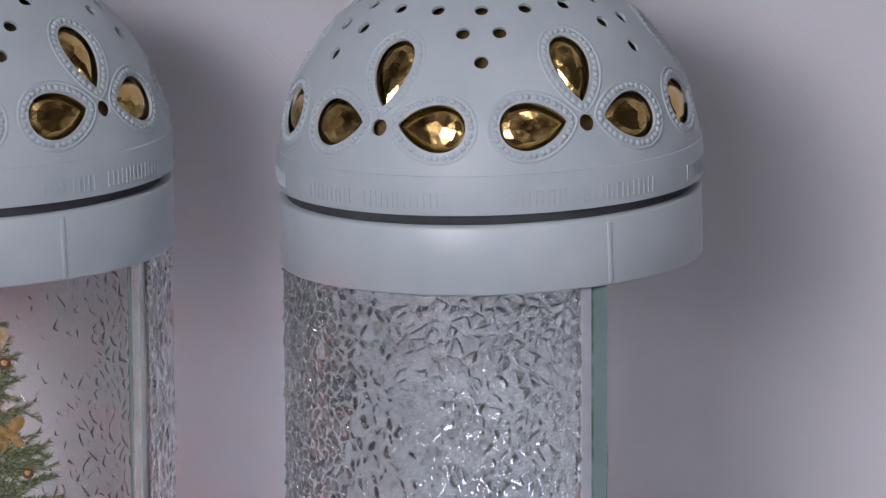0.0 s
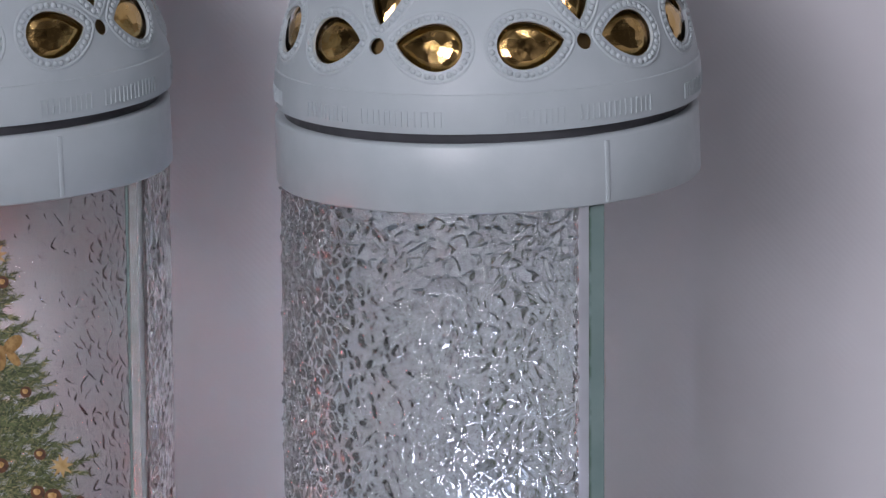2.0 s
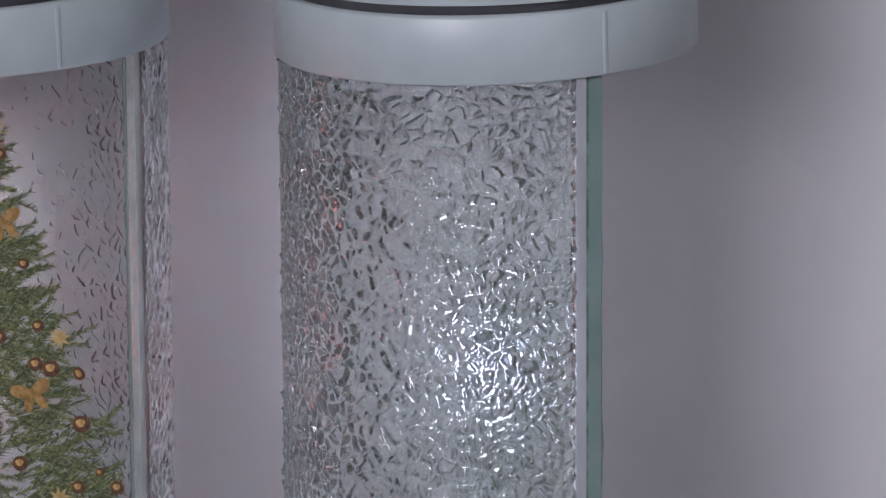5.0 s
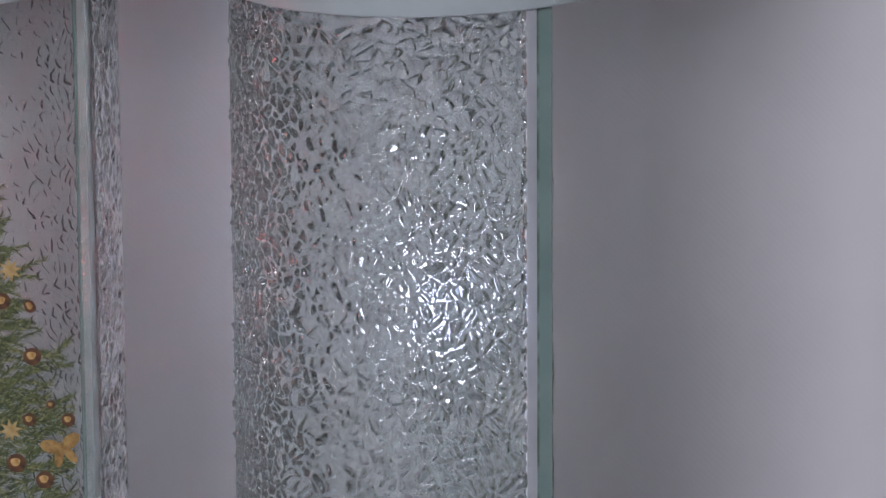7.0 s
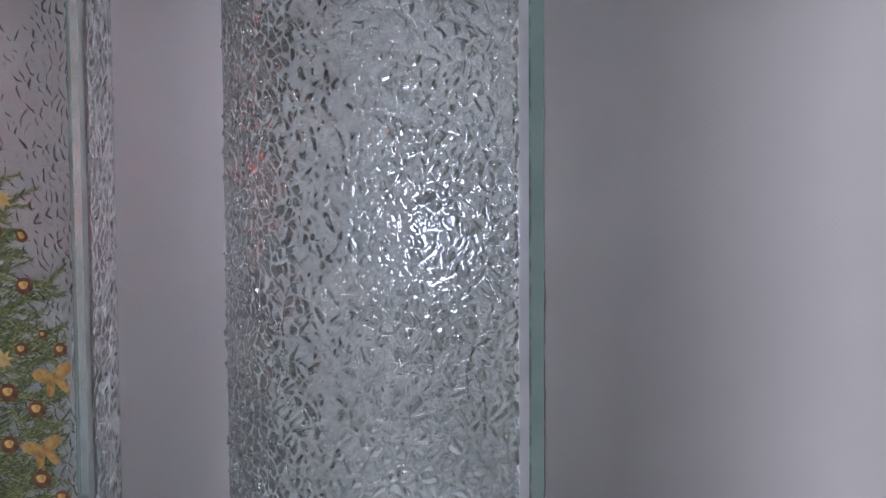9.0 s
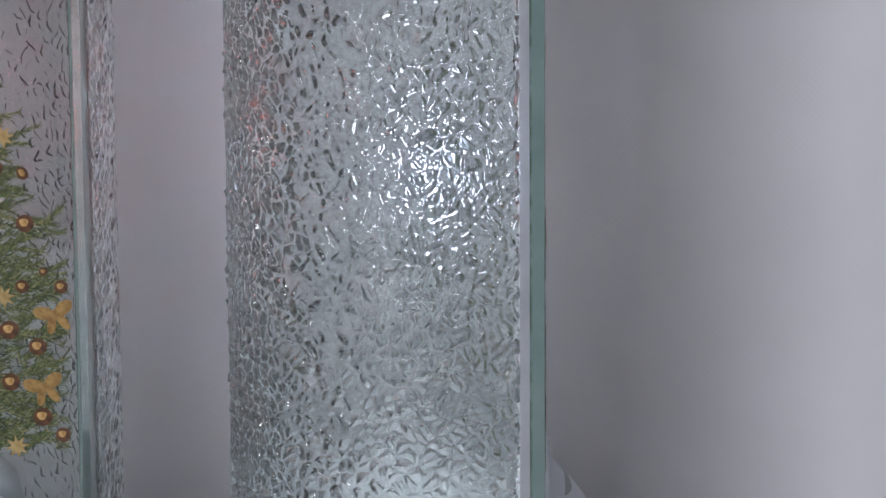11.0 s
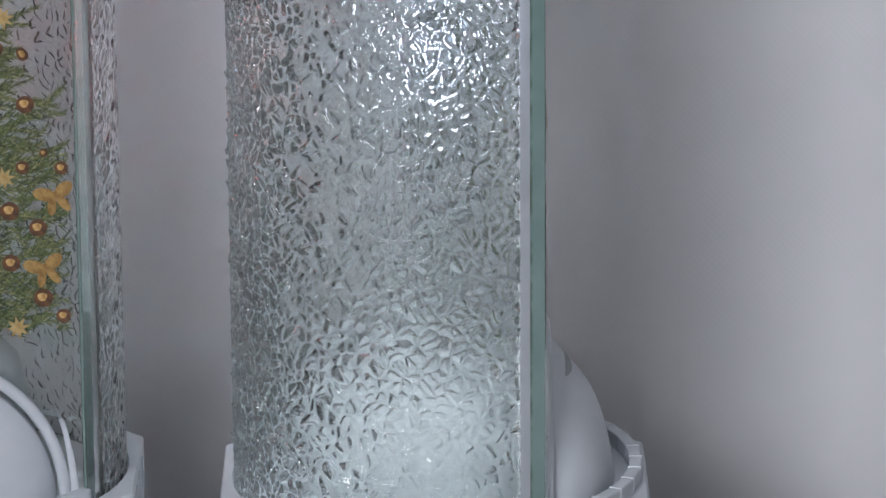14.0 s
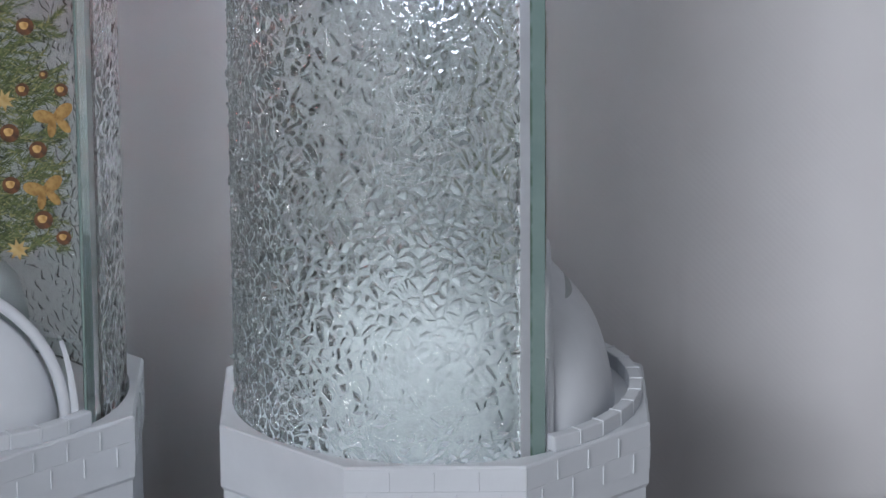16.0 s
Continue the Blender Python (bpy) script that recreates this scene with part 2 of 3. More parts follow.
def crackle_sheet(material, deep, nu, nv, a0, a1):
    """One bent sheet from a1 to a0 degrees round, pressed outside, smooth inside."""
    a0, a1, first = radians(a0), radians(a1), -radians(180 + SHEET_END)
    z0, z1 = BASE_TOP - 0.006, COLLAR_LOW + 0.006
    ang = np.linspace(a1, a0, nu)
    z = np.linspace(z0, z1, nv)
    A, Z = np.meshgrid(ang, z, indexing="ij")
    U, V = (A - first) * GLASS_R, Z - z0
    sway_u = 0.0011 * np.sin(V * 210 + 1.3 * np.sin(U * 160)) + 0.0006 * np.sin(V * 530 + U * 310)
    sway_v = 0.0010 * np.sin(U * 240 + 1.1 * np.sin(V * 190)) + 0.0006 * np.sin(U * 610 - V * 270)
    U, V = U + 0.003 + sway_u, V + 0.003 + sway_v
    h = deep * (0.0043 * crackle_height(U, V, 0.0043, 7) + 0.0022 * 0.28 * crackle_height(U, V, 0.0022, 19))
    R = GLASS_R + 0.0004 + h
    outer = np.stack([R * np.sin(A), -R * np.cos(A), Z], -1).reshape(-1, 3)
    Ri = GLASS_R - GLASS_T
    idx = lambda i, j: i * nv + j
    faces = [(idx(i, j), idx(i + 1, j), idx(i + 1, j + 1), idx(i, j + 1)) for i in range(nu - 1) for j in range(nv - 1)]
    # smooth inner wall, with the same number of columns as the outer one, closed all round
    base = nu * nv
    inner = []
    for a in ang:
        inner += [(Ri * math.sin(a), -Ri * math.cos(a), z0), (Ri * math.sin(a), -Ri * math.cos(a), z1)]
    for i in range(nu - 1):
        p, q = base + 2 * i, base + 2 * (i + 1)
        faces.append((p, p + 1, q + 1, q))
        faces.append((idx(i, 0), p, q, idx(i + 1, 0)))
        faces.append((idx(i, nv - 1), idx(i + 1, nv - 1), q + 1, p + 1))
    for i, flip in ((0, False), (nu - 1, True)):
        p = base + 2 * i
        loop = [idx(i, j) for j in range(nv)] + [p + 1, p]
        faces.append(tuple(loop[::-1] if flip else loop))
    verts = outer.tolist() + inner
    me = mesh_from("crackle_sheet", verts, faces, material)
    outside = (nu - 1) * (nv - 1)
    me.polygons.foreach_set("use_smooth", [i < outside for i in range(len(me.polygons))])
    me.update()
    return me


# ------------------------------------------------------------------ printed fir on the pane
def fir_needles():
    rng = random.Random(5)
    verts, faces = [], []
    x = PANE_X1 + 0.0004

    def strip(y, z, dy, dz, w):
        l = math.hypot(dy, dz)
        ny, nz = -dz / l * w, dy / l * w
        n = len(verts)
        p, q = x + rng.uniform(-0.0002, 0.00020), x + rng.uniform(-0.0002, 0.00024)
        verts.extend([(p, y - ny, z - nz), (q, y + dy, z + dz), (p, y + ny, z + nz)])
        faces.append((n, n + 1, n + 2))

    def branch(y0, z0, side, length, rise):
        """One twig: an arched stem with needles that rake forwards on both sides."""
        n = int(length / 0.00075) + 4
        bend = rng.uniform(-0.35, 0.5)
        for i in range(n):
            q = i / (n - 1)
            y = y0 + side * length * q * math.cos(rise + bend * q)
            z = z0 + length * q * math.sin(rise + bend * q)
            if abs(y) > 0.0545 or z < 0.1275:
                continue
            for turn in (-1, 1):
                a = rise + bend * q + turn * rng.uniform(0.3, 0.8)
                l = rng.uniform(0.0020, 0.0040) * (1.1 - 0.45 * q)
                dy, dz = side * l * math.cos(a), l * math.sin(a)
                if abs(y + dy) < 0.0552:
                    strip(y, z, dy, dz, rng.uniform(0.00014, 0.00030))

    for k in range(190):
        share = (k + rng.random()) / 190
        z = 0.318 - 0.190 * share
        reach = min(0.062, 0.010 + 0.084 * share)
        for side in (-1, 1):
            tip = reach * rng.uniform(0.5, 1.08)
            length = rng.uniform(0.008, 0.019)
            for twig in range(2):
                branch(side * max(0.0, tip - length) * rng.uniform(0.8, 1), z + rng.uniform(-0.003, 0.003), side, length * rng.uniform(0.6, 1), rng.uniform(-0.25, 0.75))
        for filler in range(3):
            branch(rng.uniform(-0.7, 0.7) * reach, z, rng.choice((-1, 1)), 0.010, rng.uniform(-0.6, 1.0))
    return mesh_from("fir_print", verts, faces, NEEDLE, False)


def disc_mesh(name, r, material, off, seg=20, wob=0.0):
    verts = [(off, 0, 0)] + [(off, r * (1 + wob * math.sin(3 * a)) * math.cos(a), r * (1 + wob * math.cos(2 * a)) * math.sin(a))
                             for a in (2 * math.pi * i / seg for i in range(seg))]
    faces = [(0, 1 + i, 1 + (i + 1) % seg) for i in range(seg)]
    return mesh_from(name, verts, faces, material, False)


def bow_mesh():
    verts, faces = [], []
    x = 0.0011
    for cy, cz, a, b, turn in ((-0.0035, 0.0012, 0.0040, 0.0024, -0.5), (0.0035, 0.0012, 0.0040, 0.0024, 0.5),
                               (-0.002, -0.0035, 0.0036, 0.0016, 1.2), (0.0022, -0.0035, 0.0036, 0.0016, -1.15), (0, 0, 0.0015, 0.0015, 0)):
        n = len(verts)
        for i in range(14):
            t = 2 * math.pi * i / 14
            p, q = a * math.cos(t), b * math.sin(t)
            verts.append((x, cy + p * math.cos(turn) - q * math.sin(turn), cz + p * math.sin(turn) + q * math.cos(turn)))
        faces.append(tuple(range(n, n + 14)))
        x += 0.00006
    return mesh_from("bow", verts, faces, BOW_PRINT, False)


def star_mesh():
    verts = []
    for i in range(16):
        a = 2 * math.pi * i / 16
        r = 0.0042 if i % 2 == 0 else 0.0019
        verts.append((0.001, r * math.cos(a), r * math.sin(a)))
    return mesh_from("star", verts, [tuple(range(16))], STAR_PRINT, False)


# places on the pane: across (towards the seen edge positive) and height; size
BAUBLES = [(0.0404, 0.2262, 0.0019), (0.0406, 0.2094, 0.0030), (0.0463, 0.1928, 0.0015), (0.0391, 0.1877, 0.0023),
           (0.0520, 0.1875, 0.0023), (0.0344, 0.1727, 0.0032), (0.0437, 0.1668, 0.0030), (0.0344, 0.1545, 0.0030),
           (0.0448, 0.1423, 0.0032), (0.0514, 0.1360, 0.0025), (0.0160, 0.3010, 0.0021), (0.0228, 0.2641, 0.0019),
           (0.0270, 0.2430, 0.0020), (0.0259, 0.2300, 0.0024), (0.0310, 0.2284, 0.0029), (0.0400, 0.2270, 0.0018),
           (0.0140, 0.2392, 0.0025), (-0.012, 0.280, 0.0021), (-0.024, 0.251, 0.0026), (-0.034, 0.222, 0.0024),
           (-0.008, 0.214, 0.0030), (-0.027, 0.188, 0.0030), (-0.045, 0.176, 0.0028), (0.010, 0.176, 0.0030),
           (-0.013, 0.151, 0.0032), (-0.040, 0.145, 0.0030), (0.020, 0.196, 0.0026), (0.022, 0.141, 0.0031)]
BOWS = [(0.0496, 0.1782), (0.0455, 0.1531), (0.0161, 0.2784), (0.0244, 0.2203), (-0.020, 0.266), (-0.036, 0.205), (-0.019, 0.169), (0.004, 0.254)]
STARS = [(0.0328, 0.1841), (0.0360, 0.1320), (0.0139, 0.3102), (0.0340, 0.2390), (-0.030, 0.236), (0.001, 0.196), (-0.046, 0.160)]


def pane_parts(body, shaded):
    def build():
        bm = box_bm(PANE_X0, PANE_X1, -PANE_HALF + 0.0010, PANE_HALF - 0.0010, BASE_TOP - 0.005, COLLAR_LOW + 0.005)
        return from_bm("pane", bm, PANE, False)
    pane = put("pane", once("pane", build), body, None, "clear flat glass pane printed with a fir tree")
    pane.visible_shadow = shaded

    def edge_build():
        bm = box_bm(PANE_X0 - 0.0001, PANE_X1 + 0.0001, 0.0000, 0.0009, BASE_TOP - 0.005, COLLAR_LOW + 0.005, 0.0003)
        return from_bm("cut_edge", bm, EDGE, False)
    for side in (-1, 1):
        put("cut_edge", once("edge", edge_build), pane, pose(0, side * PANE_HALF, 0) @ Matrix.Diagonal((1, -side, 1, 1)), "green polished glass edge")
    tagged(put("fir_print", once("fir", fir_needles), pane), "printed dark green fir branches", kind="stuff")
    for y, z, r in BAUBLES:
        rim = once(("rim", r), lambda: disc_mesh("bauble", r, BAUBLE_RIM, 0.0007))
        core = once(("core", r), lambda: disc_mesh("bauble_shine", r * 0.5, BAUBLE_CORE, 0.0009, 14, 0.12))
        put("bauble", rim, pane, pose(PANE_X1, y, z), "printed bronze bauble")
        put("bauble_shine", core, pane, pose(PANE_X1, y - r * 0.1, z + r * 0.12))
    for y, z in BOWS:
        put("bow", once("bow", bow_mesh), pane, pose(PANE_X1, y, z, 15) @ Matrix.Diagonal((1, 0.95, 0.95, 1)), "printed amber ribbon bow")
    for y, z in STARS:
        put("star", once("star", star_mesh), pane, pose(PANE_X1, y, z, 10), "printed pale gold star")

    def joint_build():
        r0, r1 = GLASS_R - GLASS_T - 0.0004, GLASS_R - 0.0006
        verts, faces = [], []
        for k in range(6):
            a = radians(SHEET_END + 0.25 + (28.0 - SHEET_END - 0.25) * k / 5)
            x = [r0 * math.sin(a), r1 * math.sin(a)]
            y = [-r0 * math.cos(a), -r1 * math.cos(a)]
            for z in (BASE_TOP - 0.004, COLLAR_LOW + 0.004):
                verts += [(x[0], y[0], z), (x[1], y[1], z)]
        for k in range(5):
            p, q = 4 * k, 4 * k + 4
            faces += [(p, q, q + 2, p + 2), (p + 1, p + 3, q + 3, q + 1), (p, p + 1, q + 1, q), (p + 2, q + 2, q + 3, p + 3)]
        faces += [(0, 2, 3, 1), (20, 21, 23, 22)]
        return mesh_from("joint", verts, faces, CLEAR_STRIP if shaded else GREEN_JOINT, False)
    for flip in (False, True):
        j = put("joint", once(("joint", shaded), joint_build), body, Matrix.Diagonal((1, -1 if flip else 1, 1, 1)), "pale strip of clear glass" if shaded else "green tinted glass joint")
        j.visible_shadow = shaded and flip


# ------------------------------------------------------------------ base
OCT = 0.0728


def base_mesh():
    bm = bmesh.new()

    def ring(apothem, z, seg=64, octagon=True):
        out = []
        for i in range(seg):
            a = 2 * math.pi * (i + 0.5 * 0) / seg + math.pi / 8
            if octagon:
                k = ((a + math.pi / 8) % (math.pi / 4)) - math.pi / 8
                r = apothem / math.cos(k)
            else:
                r = apothem
            out.append(bm.verts.new((r * math.sin(a), -r * math.cos(a), z)))
        return out

    rings = [ring(OCT + 0.001, 0.0), ring(OCT + 0.002, 0.001), ring(OCT + 0.002, 0.010), ring(OCT - 0.001, 0.012), ring(OCT - 0.0010, 0.0465), ring(OCT, 0.048),
             ring(OCT, BASE_TOP - 0.0006), ring(OCT - 0.0006, BASE_TOP), ring(GLASS_R + 0.0012, BASE_TOP - 0.0003, 64, False),
             ring(GLASS_R + 0.0008, BASE_TOP - 0.007, 64, False), ring(0.03, BASE_TOP - 0.007, 64, False)]
    for p, q in zip(rings, rings[1:]):
        for i in range(64):
            j = (i + 1) % 64
            bm.faces.new((p[i], p[j], q[j], q[i]))
    bm.faces.new(rings[0][::-1])
    bm.faces.new(rings[-1])
    return from_bm("base", bm, BASE_PLASTIC, False)


def stage_mesh():
    """The segment of the base in front of the pane, up to the parapet."""
    bm = bmesh.new()
    a0 = math.asin(PANE_X1 / 0.0675)
    n = 24
    arc = [(0.0680 * math.sin(a0 + (math.pi - 2 * a0) * i / n), -0.0680 * math.cos(a0 + (math.pi - 2 * a0) * i / n)) for i in range(n + 1)]
    arc = [(max(x, PANE_X1 + 0.0008), y) for x, y in arc]
    low = [bm.verts.new((x, y, BASE_TOP - 0.0065)) for x, y in arc]
    high = [bm.verts.new((x, y, BASE_TOP - 0.0002)) for x, y in arc]
    bm.faces.new(low[::-1])
    bm.faces.new(high)
    for i in range(n + 1):
        j = (i + 1) % (n + 1)
        bm.faces.new((low[i], low[j], high[j], high[i]))
    return from_bm("stage", bm, BASE_PLASTIC, False)


def arch_mesh():
    """A swelling half dome that leans against the pane."""
    verts, faces, nu, nv = [], [], 40, 22
    for i in range(nu + 1):
        t = math.pi * i / nu
        for j in range(nv + 1):
            s = (math.pi / 2) * j / nv
            out = math.sin(s)
            y = 0.0475 * math.cos(t) * math.cos(s)
            z = 0.0485 * math.sin(t) ** 0.9 * (1 - 0.55 * out - 0.45 * out ** 6)
            verts.append((PANE_X1 + 0.0014 + 0.0240 * out, y, BASE_TOP - 0.0004 + z))
    for i in range(nu):
        for j in range(nv):
            a = i * (nv + 1) + j
            faces.append((a, a + 1, a + nv + 2, a + nv + 1))
    # back wall
    c = len(verts)
    verts.append((PANE_X1 + 0.0010, 0, BASE_TOP))
    for i in range(nu):
        faces.append((c, i * (nv + 1), (i + 1) * (nv + 1)))
    return mesh_from("arch", verts, faces, BASE_PLASTIC)


def moulding(k):
    half, high, rad, gap = ((0.0503, 0.0520, 0.0021, 0.0012), (0.0535, 0.0720, 0.0016, 0.0010))[k]
    pts = []
    for i in range(49):
        t = math.pi * i / 48
        pts.append((PANE_X1 + gap, half * math.cos(t), BASE_TOP + high * math.sin(t) ** 0.9 - 0.0005))
    if k:
        pts = [p for p in pts if p[2] < BASE_TOP + high * 0.42]
        right = [p for p in pts if p[1] > 0]
        me = tube("moulding", right, lambda s: rad * (1 - 0.5 * s), BASE_PLASTIC, 10)
        for v in me.vertices:
            v.co.x = PANE_X1 + 0.0010 + 0.3 * (v.co.x - PANE_X1 - gap)
        return me
    return tube("moulding", pts, rad, BASE_PLASTIC, 12)


def base_parts(body):
    base = put("base", once("base", base_mesh), body, None, "white eight-sided base like a castle tower")
    put("stage", once("stage", stage_mesh), base)
    put("arch", once("arch", arch_mesh), body, None, "white swelling arch relief with faint mould marks")
    put("moulding", once("m0", lambda: moulding(0)), body)
    for k in (1,):
        put("moulding", once(("m", k), lambda: moulding(k)), body)
        put("moulding", once(("m", k), lambda: moulding(k)), body, Matrix.Diagonal((1, -1, 1, 1)))
    # parapet blocks on the rim in front of the pane
    count, ring = 12, 0.0694
    a0 = math.degrees(math.asin((PANE_X1 + 0.0035) / ring)) + 3.0
    step = (180 - 2 * a0) / (count - 1)
    wide = 2 * ring * math.sin(radians(step / 2))

    def block():
        return from_bm("parapet_block", box_bm(-wide / 2, wide / 2, -0.0020, 0.0024, 0, 0.0056, 0.0007), BASE_PLASTIC, False)

    def ridge():
        return from_bm("joint_ridge", box_bm(-0.0004, 0.0004, -0.0024, 0.0024, 0, 0.0059, 0.0003), BASE_PLASTIC)
    for i in range(count):
        for name, build, a in (("parapet_block", block, a0 + step * i), ("joint_ridge", ridge, a0 + step * (i + 0.5))):
            if a < 180 - a0 + 0.1:
                put(name, once(name, build), base,
                    pose(ring * math.sin(radians(a)), -ring * math.cos(radians(a)), BASE_TOP - 0.0003, 0, 0, a))
    # engraved bricks on the five faces of the show side
    length, high, gap = 0.0149, 0.0079, 0.00006

    def brick(w):
        return from_bm("brick", box_bm(-w / 2, w / 2, -0.00028, 0.0006, 0, high - gap, 0.00005), BASE_PLASTIC, False)
    def upright():
        return from_bm("joint_ridge", box_bm(-0.00028, 0.00028, -0.0008, 0.0004, 0.0004, high - 0.0012, 0.00015), BASE_PLASTIC)
    side = 2 * OCT * math.tan(math.pi / 8)
    for face in (0, 45, 90, 135, 180):
        for row in range(2):
            z = BASE_TOP - 0.0009 - (row + 1) * high
            edges = [-side / 2]
            x = -side / 2 + (length * 0.5 if row % 2 else length)
            while x < side / 2 - 0.003:
                edges.append(x)
                x += length
            edges.append(side / 2)
            for e0, e1 in zip(edges, edges[1:]):
                w = round(e1 - e0 - gap, 5)
                m = pose(0, 0, 0, 0, 0, face) @ pose((e0 + e1) / 2, -OCT, z)
                put("brick", once(("brick", w), lambda: brick(w)), base, m)
                if e1 < side / 2 - 0.001:
                    put("joint_ridge", once("upright", upright), base, pose(0, 0, 0, 0, 0, face) @ pose(e1, -OCT, z))


# ------------------------------------------------------------------ collar
def collar_mesh():
    t = COLLAR_TOP - COLLAR_LOW
    return lathe("collar", [(0.0655, 0.0005), (0.0696, 0), (0.0701, 0.0006), (0.0700, t - 0.0012), (0.0694, t - 0.0002), (0.0655, t),
                            (0.052, t), (0.052, t - 0.002), (0.0648, t - 0.003), (0.0648, 0.0005)], COLLAR_PLASTIC, closed=True)


# dark recessed ring in the gap between collar and lid
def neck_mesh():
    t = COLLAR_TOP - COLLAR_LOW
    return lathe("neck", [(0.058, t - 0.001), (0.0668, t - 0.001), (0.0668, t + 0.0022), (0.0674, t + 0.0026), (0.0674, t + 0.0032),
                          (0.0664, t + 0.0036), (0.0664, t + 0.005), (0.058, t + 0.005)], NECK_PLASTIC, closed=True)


def seam_mesh():
    t = COLLAR_TOP - COLLAR_LOW
    return from_bm("seam", box_bm(-0.0008, 0.0008, -0.0003, 0.0004, 0.0008, t - 0.0018, 0.00025), COLLAR_PLASTIC)


def lantern(place, yaw, tilt, split, relief, label):
    body = tagged(new("grave_lantern"), label, "grave lantern", "grave lanterns on the table")
    body.matrix_world = pose(*place, 0, 0, yaw)
    material, deep, columns, rows = relief
    for a0, a1, dark in ((SHEET_END, split, False), (split, -180.0 - SHEET_END, True)):
        across = int(columns * (a0 - a1) / 229)
        sheet = put("crackle_sheet", crackle_sheet(material, deep, across, rows, a0, a1), body, None, "curved clear crackle glass")
        sheet.visible_shadow = dark
    pane_parts(body, yaw == 0)
    base_parts(body)
    turn = pose(0, 0, 0, 0, 0, -yaw) @ pose(0, 0, COLLAR_LOW, 0, tilt, 0)
    collar = put("collar", once("collar", collar_mesh), body, turn, "smooth pale grey plastic collar")
    put("neck", once("neck", neck_mesh), body, turn, "dark recessed neck ring under the lid")
    put("seam", once("seam", seam_mesh), collar, pose(0, 0, 0, 0, 0, 33) @ pose(0, -0.0701, 0))
    return body


# ------------------------------------------------------------------ lid
DOME = 0.070
DOME_T = 0.0011
LAT_LOW, LAT_HIGH = -3.6, 62.0
U_LOW, U_HIGH = -33.4, 26.6


def dome_point(phi, lat, inset=0.0, rise=0.0):
    """A place on the lid from degrees round and degrees up; z = 0 is the middle of the ball."""
    r = DOME - inset + rise + (0.0004 if lat < 6.7 else 0.0)
    if lat >= 0:
        h, z = r * math.cos(radians(lat)), r * math.sin(radians(lat))
    else:
        h, z = r - 0.0004 * (lat / LAT_LOW) ** 2, (DOME) * radians(lat)
    return Vector((h * math.sin(radians(phi)), -h * math.cos(radians(phi)), z))


def teardrop(length, width, fat, n):
    """Outline with its point at +a; a along, b across, metres."""
    raw = []
    for i in range(n):
        t = 2 * math.pi * i / n
        raw.append((math.cos(t), math.sin(t) * abs(math.sin(t / 2)) ** fat))
    top = max(q for _, q in raw)
    return [(0.5 * length * p, 0.5 * width * q / top) for p, q in raw]


# centre round and up, turn of the point (0 right, 180 left, 270 down), length, width, fatness
PETALS = [(0.0, 34.3, 270, 0.0242, 0.0138, 0.85), (-15.6, 19.3, 4, 0.0224, 0.0156, 0.6), (15.6, 19.3, 176, 0.0224, 0.0156, 0.6)]
SMALL = [(0.0, 18.9, 0.0028), (-30.0, 37.3, 0.0023), (23.0, 46.4, 0.0023), (-23.0, 46.4, 0.0023), (-29.9, 54.5, 0.0022), (-10.0, 54.5, 0.0022), (10.0, 54.5, 0.0022)]


def on_dome(centre, a, b, grow=1.0):
    phi, lat, turn = centre[:3]
    c, s = math.cos(radians(turn)), math.sin(radians(turn))
    x, y = c * a - s * b, s * a + c * b
    up = lat + math.degrees(y / DOME)
    return phi + math.degrees(x / DOME) / math.cos(radians(lat + 0.35 * (up - lat))), up


def outlines(grow=0.0):
    out = []
    for p in PETALS:
        out.append([on_dome(p, a, b) for a, b in teardrop(p[3] + grow, p[4] + grow, p[5], 40)])
    for phi, lat, r in SMALL:
        out.append([on_dome((phi, lat, 0), r * math.cos(2 * math.pi * i / 18), r * math.sin(2 * math.pi * i / 18)) for i in range(18)])
    return out


def inside(p, poly):
    hit, n = False, len(poly)
    for i in range(n):
        (x0, y0), (x1, y1) = poly[i], poly[i - 1]
        if (y0 > p[1]) != (y1 > p[1]) and p[0] < (x1 - x0) * (p[1] - y0) / (y1 - y0) + x0:
            hit = not hit
    return hit


